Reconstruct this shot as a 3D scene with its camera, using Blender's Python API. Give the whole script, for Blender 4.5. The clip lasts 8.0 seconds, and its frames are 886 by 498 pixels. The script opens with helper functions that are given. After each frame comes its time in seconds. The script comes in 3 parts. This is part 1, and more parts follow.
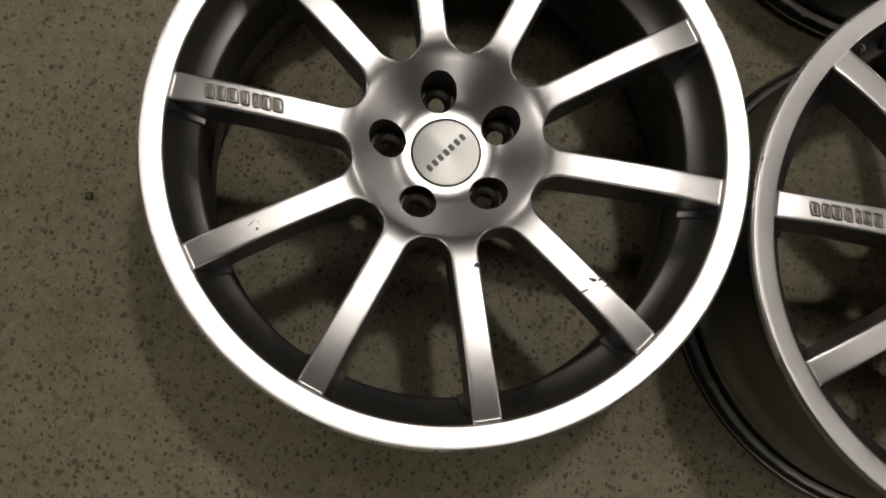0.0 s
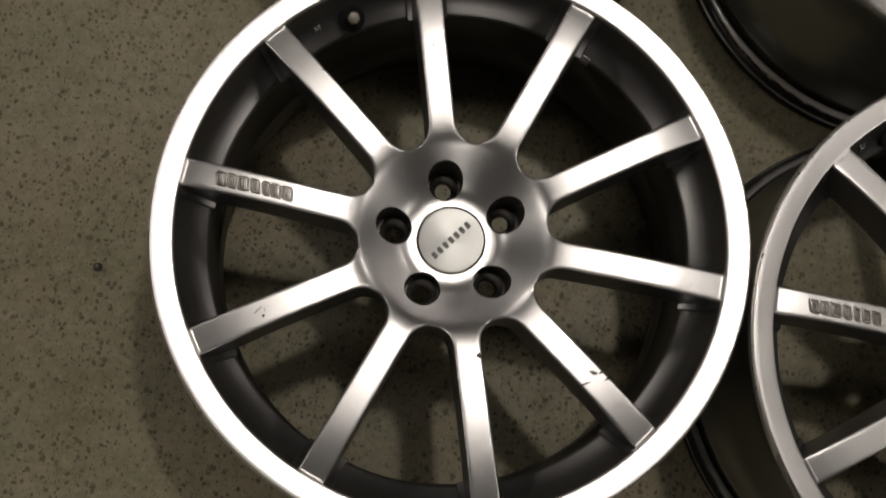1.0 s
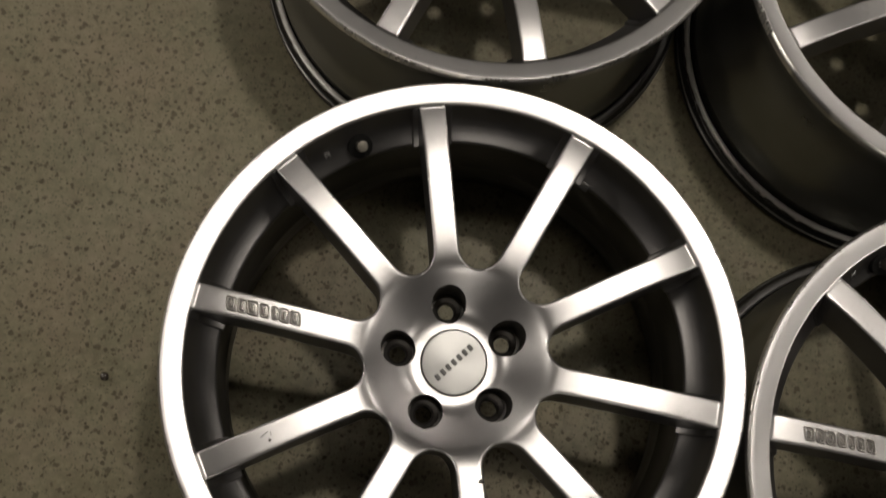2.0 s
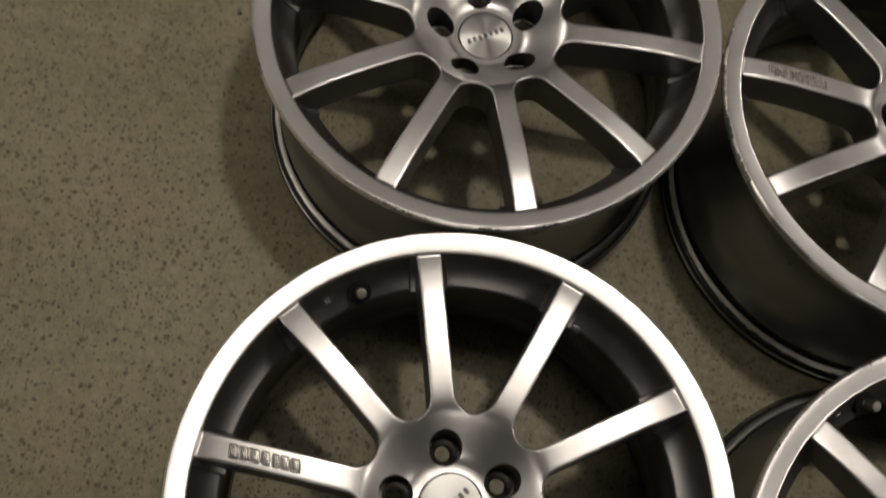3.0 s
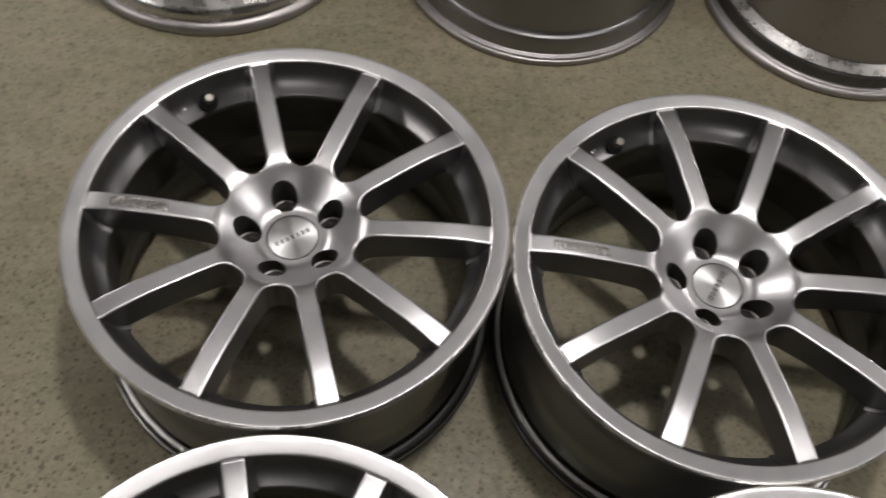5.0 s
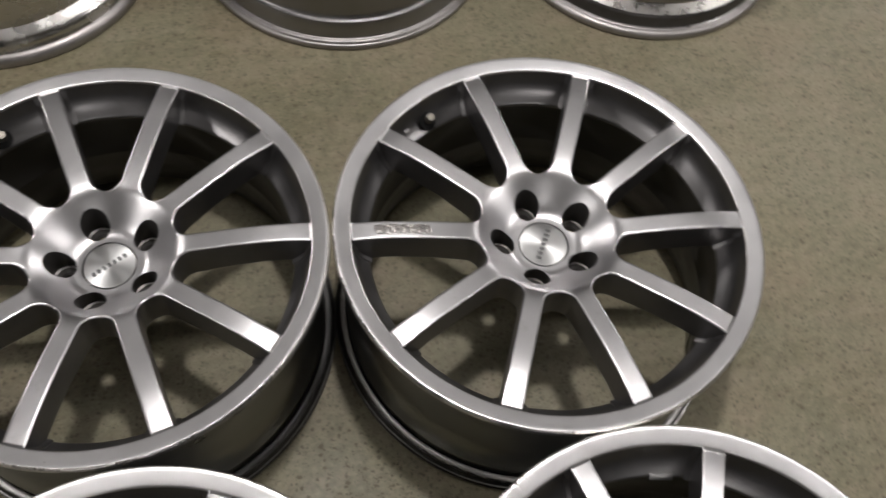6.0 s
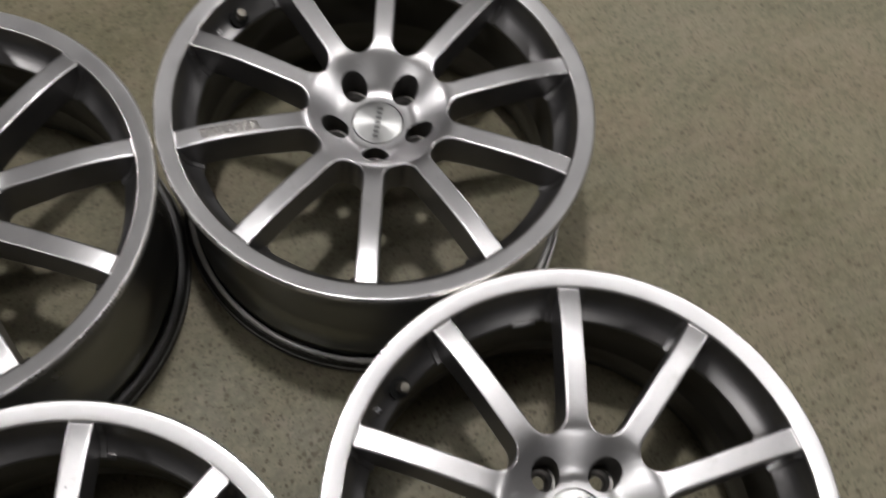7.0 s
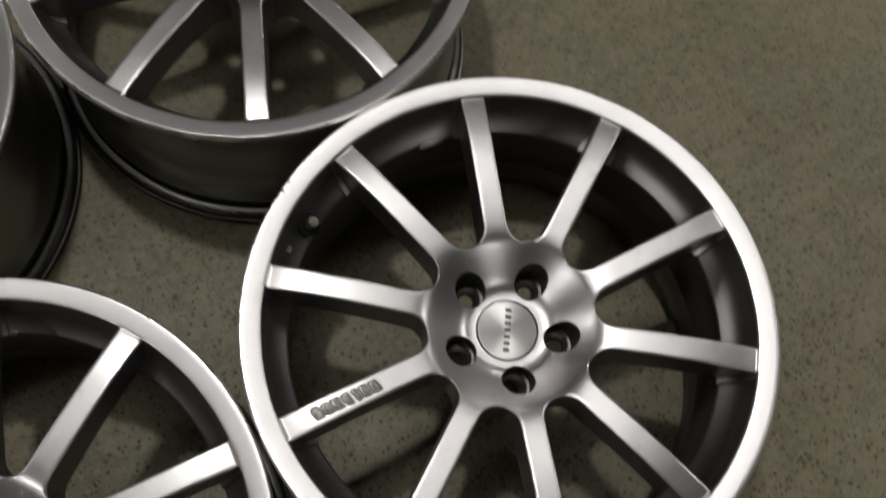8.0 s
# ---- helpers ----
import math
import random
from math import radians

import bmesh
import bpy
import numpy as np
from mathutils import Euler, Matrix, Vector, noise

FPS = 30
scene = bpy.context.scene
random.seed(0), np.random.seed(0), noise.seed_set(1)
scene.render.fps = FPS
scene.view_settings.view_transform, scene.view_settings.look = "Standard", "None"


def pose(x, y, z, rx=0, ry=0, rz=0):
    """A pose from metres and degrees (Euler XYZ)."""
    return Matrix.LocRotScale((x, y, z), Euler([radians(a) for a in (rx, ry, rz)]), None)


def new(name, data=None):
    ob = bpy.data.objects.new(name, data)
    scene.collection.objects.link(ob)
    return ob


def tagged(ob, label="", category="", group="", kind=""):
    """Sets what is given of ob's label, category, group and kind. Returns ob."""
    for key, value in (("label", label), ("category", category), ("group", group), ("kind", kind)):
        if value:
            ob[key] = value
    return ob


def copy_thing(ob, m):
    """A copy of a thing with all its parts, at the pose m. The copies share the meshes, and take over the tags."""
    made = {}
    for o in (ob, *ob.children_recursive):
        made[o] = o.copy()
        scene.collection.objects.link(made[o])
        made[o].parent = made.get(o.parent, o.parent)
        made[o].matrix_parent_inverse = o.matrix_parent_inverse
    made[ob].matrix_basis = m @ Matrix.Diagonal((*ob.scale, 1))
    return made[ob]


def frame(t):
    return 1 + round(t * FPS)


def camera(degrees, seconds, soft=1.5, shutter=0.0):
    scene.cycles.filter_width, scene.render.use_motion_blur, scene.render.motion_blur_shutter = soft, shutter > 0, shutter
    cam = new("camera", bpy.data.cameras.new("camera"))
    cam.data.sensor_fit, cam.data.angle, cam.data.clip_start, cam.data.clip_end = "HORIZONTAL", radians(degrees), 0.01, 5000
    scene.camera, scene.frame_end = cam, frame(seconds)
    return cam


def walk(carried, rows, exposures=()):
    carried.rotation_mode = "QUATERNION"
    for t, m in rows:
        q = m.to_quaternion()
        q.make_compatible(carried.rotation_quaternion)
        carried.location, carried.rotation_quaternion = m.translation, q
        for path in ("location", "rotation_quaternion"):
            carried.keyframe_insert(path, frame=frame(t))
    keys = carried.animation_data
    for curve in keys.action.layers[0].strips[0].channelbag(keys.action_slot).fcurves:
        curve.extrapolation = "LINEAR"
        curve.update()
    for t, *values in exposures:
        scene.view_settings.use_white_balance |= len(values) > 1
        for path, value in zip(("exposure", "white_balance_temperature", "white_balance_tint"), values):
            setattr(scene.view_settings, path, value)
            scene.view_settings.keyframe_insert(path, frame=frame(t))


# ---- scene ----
cam = camera(51.44, 8.0, soft=1.65, shutter=0.5)
PATH = [
    (0.0, pose(-0.0280, -0.2096, 0.9795, 8.426, -3.466, 6.349)),
    (0.5, pose(-0.0319, -0.1932, 0.9867, 9.280, -3.425, 7.010)),
    (1.0, pose(-0.0358, -0.1666, 0.9980, 10.549, -3.522, 7.624)),
    (1.5, pose(-0.0420, -0.1383, 1.0115, 12.292, -3.733, 8.258)),
    (2.8, pose(-0.0635, -0.0937, 1.0677, 19.024, -4.362, 7.943)),
    (3.0, pose(-0.0626, -0.0825, 1.0773, 20.281, -4.228, 7.850)),
    (3.5, pose(-0.0605, -0.0657, 1.1107, 23.745, -4.090, 7.341)),
    (4.0, pose(-0.0407, -0.0548, 1.1371, 26.833, -4.155, 6.193)),
    (4.2, pose(-0.0248, -0.0507, 1.1446, 27.565, -4.146, 5.553)),
    (5.3, pose(0.1372, -0.0418, 1.1542, 30.383, -4.152, -1.508)),
    (5.5, pose(0.1538, -0.0325, 1.1597, 29.960, -4.356, -3.810)),
    (6.0, pose(0.2010, -0.0415, 1.1577, 29.554, -4.257, -9.470)),
    (6.5, pose(0.2323, -0.0696, 1.1469, 28.444, -4.516, -15.602)),
    (7.0, pose(0.2582, -0.1062, 1.1270, 26.142, -4.834, -21.329)),
    (7.5, pose(0.2781, -0.1369, 1.1033, 23.261, -4.947, -26.231)),
    (8.0, pose(0.2872, -0.1592, 1.0651, 19.299, -4.793, -29.696)),
]
EXPOSURES = [(0.0, -1.04, 6720, 11), (0.5, -1.04, 6720, 11), (1.5, -0.96, 6790, 11), (3.0, -0.80, 7000, 11), (3.5, -0.32, 6650, 11), (4.0, -0.24, 6200, 13), (5.5, -0.11, 6200, 13), (6.0, -0.08, 6200, 13), (7.0, -0.22, 6100, 12), (7.5, -0.37, 6150, 12), (8.0, -0.90, 6250, 10)]
walk(cam, PATH, EXPOSURES)

# ---- light ----
world = bpy.data.worlds.new("room_air")
scene.world = world
world.use_nodes = True
world.node_tree.nodes["Background"].inputs["Color"].default_value = (0.9, 0.95, 1.0, 1)
world.node_tree.nodes["Background"].inputs["Strength"].default_value = 0.0


def area_lamp(x, y, z, watts, size, colour=(1.0, 0.95, 0.87), long=0.0, turn=0):
    data = bpy.data.lights.new("lamp_light", "AREA")
    data.energy, data.color = watts, colour
    data.shape = "RECTANGLE" if long else "DISK"
    data.size = size
    if long:
        data.size_y = long
    ob = new("lamp_light", data)
    ob.matrix_world = pose(x, y, z, 0, 0, turn)
    return ob


area_lamp(0.39, 0.77, 2.70, 40, 0.16)
area_lamp(0.75, 0.50, 2.72, 29, 0.22, long=3.4, turn=90)
# from here on unseen fill lights, added to brighten lips, barrels and floor
area_lamp(0.45, 2.60, 2.72, 3, 0.22, long=2.5, turn=90)
area_lamp(-3.8, -0.6, 2.70, 104, 0.30, long=1.2)
area_lamp(4.5, -0.6, 2.70, 116, 0.30, long=1.2)
area_lamp(0.4, -4.2, 2.70, 62, 0.30, long=1.2, turn=90)
area_lamp(-3.6, 3.8, 2.70, 150, 0.30, long=1.2)
area_lamp(4.6, 3.8, 2.70, 134, 0.30, long=1.2)


# ---- materials ----
class Nodes:
    """Short hand for a node material."""

    def __init__(self, name):
        self.mat = bpy.data.materials.new(name)
        self.mat.use_nodes = True
        self.tree = self.mat.node_tree
        self.bsdf = self.tree.nodes["Principled BSDF"]
        self.coord = self.tree.nodes.new("ShaderNodeTexCoord").outputs["Object"]

    def add(self, kind, operation="", data_type="", clamp=False, use_clamp=False, direction_type="", axis=""):
        node = self.tree.nodes.new(kind)
        if operation:
            node.operation = operation
        if data_type:
            node.data_type = data_type
        if clamp:
            node.clamp = True
        if use_clamp:
            node.use_clamp = True
        if direction_type:
            node.direction_type = direction_type
        if axis:
            node.axis = axis
        return node

    def link(self, a, b):
        self.tree.links.new(a, b)

    def put(self, socket, value):
        if hasattr(value, "is_output"):
            self.link(value, socket)
        else:
            socket.default_value = value

    def math(self, op, a, b=0.0, clamp=False):
        node = self.add("ShaderNodeMath", operation=op, use_clamp=clamp)
        self.put(node.inputs[0], a)
        self.put(node.inputs[1], b)
        return node.outputs[0]

    def noise(self, scale, detail=3.0, rough=0.55, vector=None):
        node = self.add("ShaderNodeTexNoise")
        node.inputs["Scale"].default_value = scale
        node.inputs["Detail"].default_value = detail
        node.inputs["Roughness"].default_value = rough
        self.link(vector or self.coord, node.inputs["Vector"])
        return node.outputs["Fac"]

    def cells(self, scale, vector=None, rand=1.0):
        node = self.add("ShaderNodeTexVoronoi")
        node.inputs["Scale"].default_value = scale
        node.inputs["Randomness"].default_value = rand
        self.link(vector or self.coord, node.inputs["Vector"])
        return node.outputs["Distance"], node.outputs["Color"]

    def ramp(self, fac, low, high, a=0.0, b=1.0):
        node = self.add("ShaderNodeMapRange", clamp=True)
        self.put(node.inputs["Value"], fac)
        for key, value in (("From Min", low), ("From Max", high), ("To Min", a), ("To Max", b)):
            self.put(node.inputs[key], value)
        return node.outputs["Result"]

    def mix(self, fac, a, b):
        node = self.add("ShaderNodeMix", data_type="RGBA")
        self.put(node.inputs["Factor"], fac)
        self.put(node.inputs[6], a if hasattr(a, "is_output") else (*a, 1))
        self.put(node.inputs[7], b if hasattr(b, "is_output") else (*b, 1))
        return node.outputs[2]

    def radius(self):
        """Distance from the object's upright axis."""
        node = self.add("ShaderNodeVectorMath", operation="MULTIPLY")
        self.link(self.coord, node.inputs[0])
        node.inputs[1].default_value = (1, 1, 0)
        length = self.add("ShaderNodeVectorMath", operation="LENGTH")
        self.link(node.outputs[0], length.inputs[0])
        return length.outputs["Value"]

    def height(self):
        node = self.add("ShaderNodeSeparateXYZ")
        self.link(self.coord, node.inputs[0])
        return node.outputs["Z"]

    def shifted(self, amount=5.0):
        """Coordinates moved by a random step for each object."""
        info = self.add("ShaderNodeObjectInfo")
        step = self.math("MULTIPLY", info.outputs["Random"], amount)
        node = self.add("ShaderNodeVectorMath", operation="ADD")
        self.link(self.coord, node.inputs[0])
        self.link(step, node.inputs[1])
        return node.outputs[0]

    def bump(self, height, strength, distance):
        node = self.add("ShaderNodeBump")
        node.inputs["Strength"].default_value = strength
        node.inputs["Distance"].default_value = distance
        self.link(height, node.inputs["Height"])
        self.link(node.outputs[0], self.bsdf.inputs["Normal"])

    def done(self, colour, rough, metal=0.0, **more):
        self.put(self.bsdf.inputs["Base Color"], colour if hasattr(colour, "is_output") else (*colour, 1))
        self.put(self.bsdf.inputs["Roughness"], rough)
        self.put(self.bsdf.inputs["Metallic"], metal)
        for key, value in more.items():
            self.put(self.bsdf.inputs[key.replace("_", " ")], value)
        return self.mat


def silver_paint():
    n = Nodes("satin_silver_paint")
    at = n.shifted()
    fine = n.noise(900, 2, 0.6, at)
    blot = n.noise(14, 4, 0.6, at)
    grime = n.ramp(n.noise(42, 5, 0.65, at), 0.60, 0.75)
    colour = n.mix(n.ramp(blot, 0.3, 0.7), (0.445, 0.437, 0.445), (0.510, 0.502, 0.510))
    colour = n.mix(n.math("MULTIPLY", grime, 0.25), colour, (0.17, 0.155, 0.14))
    rough = n.math("ADD", n.ramp(blot, 0.3, 0.7, 0.315, 0.36), n.math("MULTIPLY", grime, 0.08))
    flake = n.noise(1500, 1, 0.5, at)
    colour = n.mix(n.ramp(flake, 0.35, 0.65, 0.0, 0.14), colour, (0.25, 0.245, 0.25))
    rough = n.math("ADD", rough, n.ramp(flake, 0.35, 0.65, -0.015, 0.02))
    n.bump(fine, 0.15, 0.0004)
    return n.done(colour, rough, 0.96, Coat_Weight=0.30, Coat_Roughness=0.10)


def shaded_silver():
    """Darker unpolished silver of the inner wall and the spokes' flanks: their shade put into the colour, with blots of
    dust.
    """
    n = Nodes("shaded_silver_coat")
    at = n.shifted()
    fine = n.noise(700, 2, 0.6, at)
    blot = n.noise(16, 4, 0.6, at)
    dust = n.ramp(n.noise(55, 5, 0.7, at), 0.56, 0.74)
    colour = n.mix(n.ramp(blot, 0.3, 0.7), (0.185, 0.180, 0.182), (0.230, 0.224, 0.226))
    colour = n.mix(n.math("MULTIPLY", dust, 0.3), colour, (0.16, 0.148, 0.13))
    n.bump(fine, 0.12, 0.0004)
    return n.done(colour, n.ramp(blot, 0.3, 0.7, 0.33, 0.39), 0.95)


def lip_metal():
    n = Nodes("worn_silver_lip")
    at = n.shifted()
    r = n.radius()
    blot = n.noise(18, 4, 0.6, at)
    rim = n.ramp(r, 0.2558, 0.2564)
    # kerb nicks gather on the outer rounding; stretches of the bevel are rubbed to bright metal
    nick = n.math("MULTIPLY", n.ramp(n.noise(170, 5, 0.75, at), 0.60, 0.62), n.ramp(r, 0.2545, 0.2562))
    nick = n.math("MULTIPLY", nick, n.ramp(n.noise(11, 2, 0.5, at), 0.50, 0.56))
    speck = n.math("MULTIPLY", n.ramp(n.noise(260, 2, 0.5, at), 0.755, 0.775), 0.4)
    wear = n.math("MAXIMUM", nick, speck)
    damage = n.add("ShaderNodeAttribute")
    damage.attribute_name = "damage"
    ragged = n.ramp(n.noise(330, 3, 0.6, at), 0.38, 0.52)
    wear = n.math("MAXIMUM", wear, n.math("MULTIPLY", n.math("MULTIPLY", damage.outputs["Fac"], ragged), 0.85))
    rub = n.math("MULTIPLY", rim, n.ramp(n.noise(7, 2, 0.4, at), 0.49, 0.51))
    colour = n.mix(n.ramp(blot, 0.3, 0.7), (0.555, 0.546, 0.555), (0.615, 0.606, 0.615))
    colour = n.mix(n.math("MULTIPLY", rim, 0.45), colour, (0.20, 0.195, 0.195))
    colour = n.mix(rub, colour, (0.86, 0.84, 0.82))
    colour = n.mix(wear, colour, (0.10, 0.09, 0.08))
    n.bump(n.math("SUBTRACT", n.math("MULTIPLY", n.noise(700, 2, 0.5, at), 0.15), wear), 0.35, 0.0008)
    rough = n.math("ADD", n.ramp(blot, 0.3, 0.7, 0.285, 0.33), n.math("MULTIPLY", wear, 0.3))
    return n.done(colour, rough, n.ramp(wear, 0, 1, 0.92, 0.2))


def barrel_paint():
    n = Nodes("dark_grey_barrel_paint")
    at = n.shifted()
    dust = n.noise(11, 5, 0.6, at)
    streak = n.noise(60, 4, 0.6, at)
    colour = n.mix(n.ramp(dust, 0.3, 0.7), (0.235, 0.233, 0.218), (0.275, 0.272, 0.254))
    colour = n.mix(n.ramp(streak, 0.62, 0.75, 0, 0.10), colour, (0.14, 0.132, 0.12))
    n.bump(streak, 0.02, 0.0004)
    return n.done(colour, n.ramp(dust, 0.3, 0.7, 0.27, 0.34), 0.9)


def flange_paint():
    """Black worn paint with a thin line of bare metal along the roll's upper corner."""
    n = Nodes("scuffed_inner_flange")
    at = n.shifted()
    r = n.radius()
    wob = n.math("MULTIPLY", n.math("SUBTRACT", n.noise(40, 4, 0.6, at), 0.5), 0.0014)
    level = n.math("ADD", r, wob)
    band = n.math("MULTIPLY", n.ramp(level, 0.2578, 0.2583), n.ramp(level, 0.2592, 0.2598, 1, 0))
    patch = n.ramp(n.noise(7, 3, 0.6, at), 0.36, 0.56, 0.10, 0.85)
    scuff = n.ramp(n.noise(150, 5, 0.75, at), 0.60, 0.70, 0, 0.45)
    bare = n.math("MAXIMUM", n.math("MULTIPLY", band, patch), n.math("MULTIPLY", scuff, patch))
    colour = n.mix(bare, (0.040, 0.039, 0.038), (0.36, 0.35, 0.335))
    n.bump(n.noise(220, 4, 0.7, at), 0.2, 0.0005)
    return n.done(colour, n.ramp(bare, 0, 1, 0.30, 0.38), 0.75)


def bead_metal(degrees, share):
    """Bare grey ring rubbed by the tyre, with black rubber in streaks; the side away from degrees has its shade painted
    in black.
    """
    n = Nodes("rubbed_bead_seat")
    at = n.shifted()
    r = n.radius()
    wob = n.math("MULTIPLY", n.math("SUBTRACT", n.noise(70, 5, 0.7, at), 0.5), 0.0046)
    edge = n.ramp(n.math("ADD", r, wob), 0.2529, 0.2537)
    dot = n.add("ShaderNodeVectorMath", operation="DOT_PRODUCT")
    n.link(n.coord, dot.inputs[0])
    dot.inputs[1].default_value = (4 * math.cos(radians(degrees)), 4 * math.sin(radians(degrees)), 0)
    side = n.math("ADD", dot.outputs["Value"], n.math("MULTIPLY", n.math("SUBTRACT", n.noise(8, 3, 0.6, at), 0.5), 1.2))
    stain_shade = n.ramp(side, share - 0.25, share + 0.25, 1, 0)
    fleck = n.ramp(n.noise(190, 4, 0.7, at), 0.54, 0.64, 0, 0.6)
    dark = n.math("MAXIMUM", edge, n.math("MULTIPLY", fleck, stain_shade))
    dark = n.math("MAXIMUM", dark, n.math("MULTIPLY", stain_shade, 0.86))
    colour = n.mix(dark, (0.60, 0.585, 0.58), (0.040, 0.039, 0.039))
    n.bump(n.noise(260, 4, 0.7, at), 0.25, 0.0006)
    return n.done(colour, n.ramp(dark, 0, 1, 0.42, 0.36), n.ramp(dark, 0, 1, 0.55, 0.1))


def brushed_cap():
    n = Nodes("brushed_aluminium_cap")
    blot = n.noise(60, 3)
    tangent = n.add("ShaderNodeTangent", direction_type="RADIAL", axis="Z")
    n.link(tangent.outputs[0], n.bsdf.inputs["Tangent"])
    return n.done(n.mix(blot, (0.47, 0.47, 0.47), (0.54, 0.54, 0.535)), 0.50, 1.0, Anisotropic=0.88)


def plain(name, colour, rough, metal=0.0, grain=300, amount=0.25):
    n = Nodes(name)
    f = n.noise(grain, 4)
    dark = tuple(c * (1 - amount) for c in colour)
    n.bump(f, 0.1, 0.0004)
    return n.done(n.mix(f, dark, colour), n.ramp(f, 0.2, 0.8, rough * 0.85, min(1, rough * 1.15)), metal)


def polished_metal(name, colour, rough):
    n = Nodes(name)
    at = n.shifted()
    f = n.noise(25, 4, 0.6, at)
    h = n.noise(140, 3, 0.6, at)
    n.bump(h, 0.08, 0.0008)
    return n.done(n.mix(f, tuple(c * 0.8 for c in colour), colour), n.ramp(f, 0.3, 0.7, rough * 0.7, rough * 1.3), 1.0)


def turned_band():
    """Metal turned on a lathe: fine grooves round the axis and uneven patches along it."""
    n = Nodes("lathe_turned_metal")
    tangent = n.add("ShaderNodeTangent", direction_type="RADIAL", axis="Z")
    n.link(tangent.outputs[0], n.bsdf.inputs["Tangent"])
    f = n.noise(45, 3, 0.6)
    n.bump(n.noise(30, 2, 0.4), 0.07, 0.002)
    return n.done(n.mix(n.ramp(f, 0.35, 0.65), (0.36, 0.35, 0.335), (0.50, 0.485, 0.465)), n.ramp(f, 0.35, 0.65, 0.24, 0.34), 1.0, Anisotropic=0.75)


def concrete():
    n = Nodes("speckled_concrete")
    big = n.noise(2.2, 5, 0.6)
    mid = n.noise(13, 5, 0.65)
    fine = n.noise(150, 5, 0.7)
    colour = n.mix(n.ramp(mid, 0.3, 0.7), (0.130, 0.116, 0.066), (0.186, 0.168, 0.105))
    colour = n.mix(n.ramp(big, 0.40, 0.62, 0, 0.75), colour, (0.228, 0.206, 0.142))
    colour = n.mix(n.ramp(fine, 0.40, 0.68, 0.0, 0.40), colour, (0.080, 0.074, 0.045))
    tone = n.noise(28, 4, 0.6)
    colour = n.mix(n.ramp(tone, 0.50, 0.70, 0, 0.45), colour, (0.160, 0.128, 0.085))
    # broad rust-brown and green-grey clouds, and faint trowel sweeps
    cloud = n.noise(5.5, 4, 0.6)
    colour = n.mix(n.ramp(cloud, 0.50, 0.64, 0, 0.38), colour, (0.205, 0.158, 0.110))
    colour = n.mix(n.ramp(cloud, 0.36, 0.49, 0.34, 0), colour, (0.132, 0.130, 0.086))
    sweep = n.add("ShaderNodeMapping")
    sweep.inputs["Rotation"].default_value = (0, 0, 0.9)
    sweep.inputs["Scale"].default_value = (1.6, 15, 1)
    n.link(n.coord, sweep.inputs["Vector"])
    colour = n.mix(n.ramp(n.noise(1.6, 4, 0.6, sweep.outputs[0]), 0.52, 0.68, 0, 0.30), colour, (0.250, 0.225, 0.165))
    # warped coordinates give the chips uneven outlines
    wob = n.add("ShaderNodeTexNoise")
    wob.inputs["Scale"].default_value = 190
    wob.inputs["Detail"].default_value = 3
    n.link(n.coord, wob.inputs["Vector"])
    wsc = n.add("ShaderNodeVectorMath", operation="SCALE")
    n.link(wob.outputs["Color"], wsc.inputs[0])
    wsc.inputs["Scale"].default_value = 0.0060
    warp = n.add("ShaderNodeVectorMath", operation="ADD")
    n.link(n.coord, warp.inputs[0])
    n.link(wsc.outputs[0], warp.inputs[1])
    ragged = n.ramp(n.noise(520, 3, 0.7), 0.3, 0.7, -0.09, 0.09)
    dens = n.ramp(n.noise(6, 3, 0.6), 0.35, 0.65, 0.64, 0.30)
    pits = None
    for scale, low, high, soft, part_of in ((48, 0.05, 0.17, 0.80, 0.9), (85, 0.12, 0.33, 0.86, 1.0), (150, 0.16, 0.40, 0.86, 1.0), (300, 0.20, 0.44, 0.8, 0.55)):
        d, c = n.cells(scale, warp.outputs[0])
        pick = n.add("ShaderNodeSeparateColor")
        n.link(c, pick.inputs[0])
        size = n.ramp(pick.outputs[1], 0, 1, low, high)
        one = n.math("MULTIPLY", n.ramp(n.math("DIVIDE", n.math("ADD", d, ragged), size), soft, 1.06, 1, 0), n.math("GREATER_THAN", pick.outputs[0], dens))
        one = n.math("MULTIPLY", one, n.ramp(pick.outputs[2], 0, 1, 0.55, part_of))
        pits = one if pits is None else n.math("MAXIMUM", pits, one)
    # the floor is trodden smoother towards the rear row and the east
    place = n.add("ShaderNodeSeparateXYZ")
    n.link(n.coord, place.inputs[0])
    rear = n.math("ADD", place.outputs["Y"], n.math("MULTIPLY", place.outputs["X"], 0.4))
    trodden = n.math("ADD", rear, n.math("MULTIPLY", n.math("SUBTRACT", n.noise(3, 3, 0.6), 0.5), 0.5))
    pits = n.math("MULTIPLY", pits, n.ramp(trodden, 0.05, 0.55, 1.0, 0.58))
    patchy = n.noise(34, 5, 0.7)
    colour = n.mix(n.ramp(patchy, 0.50, 0.68, 0, 0.50), colour, (0.225, 0.186, 0.135))
    colour = n.mix(n.ramp(patchy, 0.30, 0.46, 0.50, 0), colour, (0.105, 0.100, 0.062))
    grit = n.noise(85, 6, 0.75)
    colour = n.mix(n.ramp(grit, 0.50, 0.70, 0, 0.55), colour, (0.255, 0.230, 0.155))
    murk = n.math("MULTIPLY", n.ramp(n.noise(60, 5, 0.7), 0.48, 0.70), 0.40)
    colour = n.mix(murk, colour, (0.075, 0.068, 0.040))
    colour = n.mix(n.math("MULTIPLY", pits, 0.92), colour, (0.030, 0.023, 0.012))
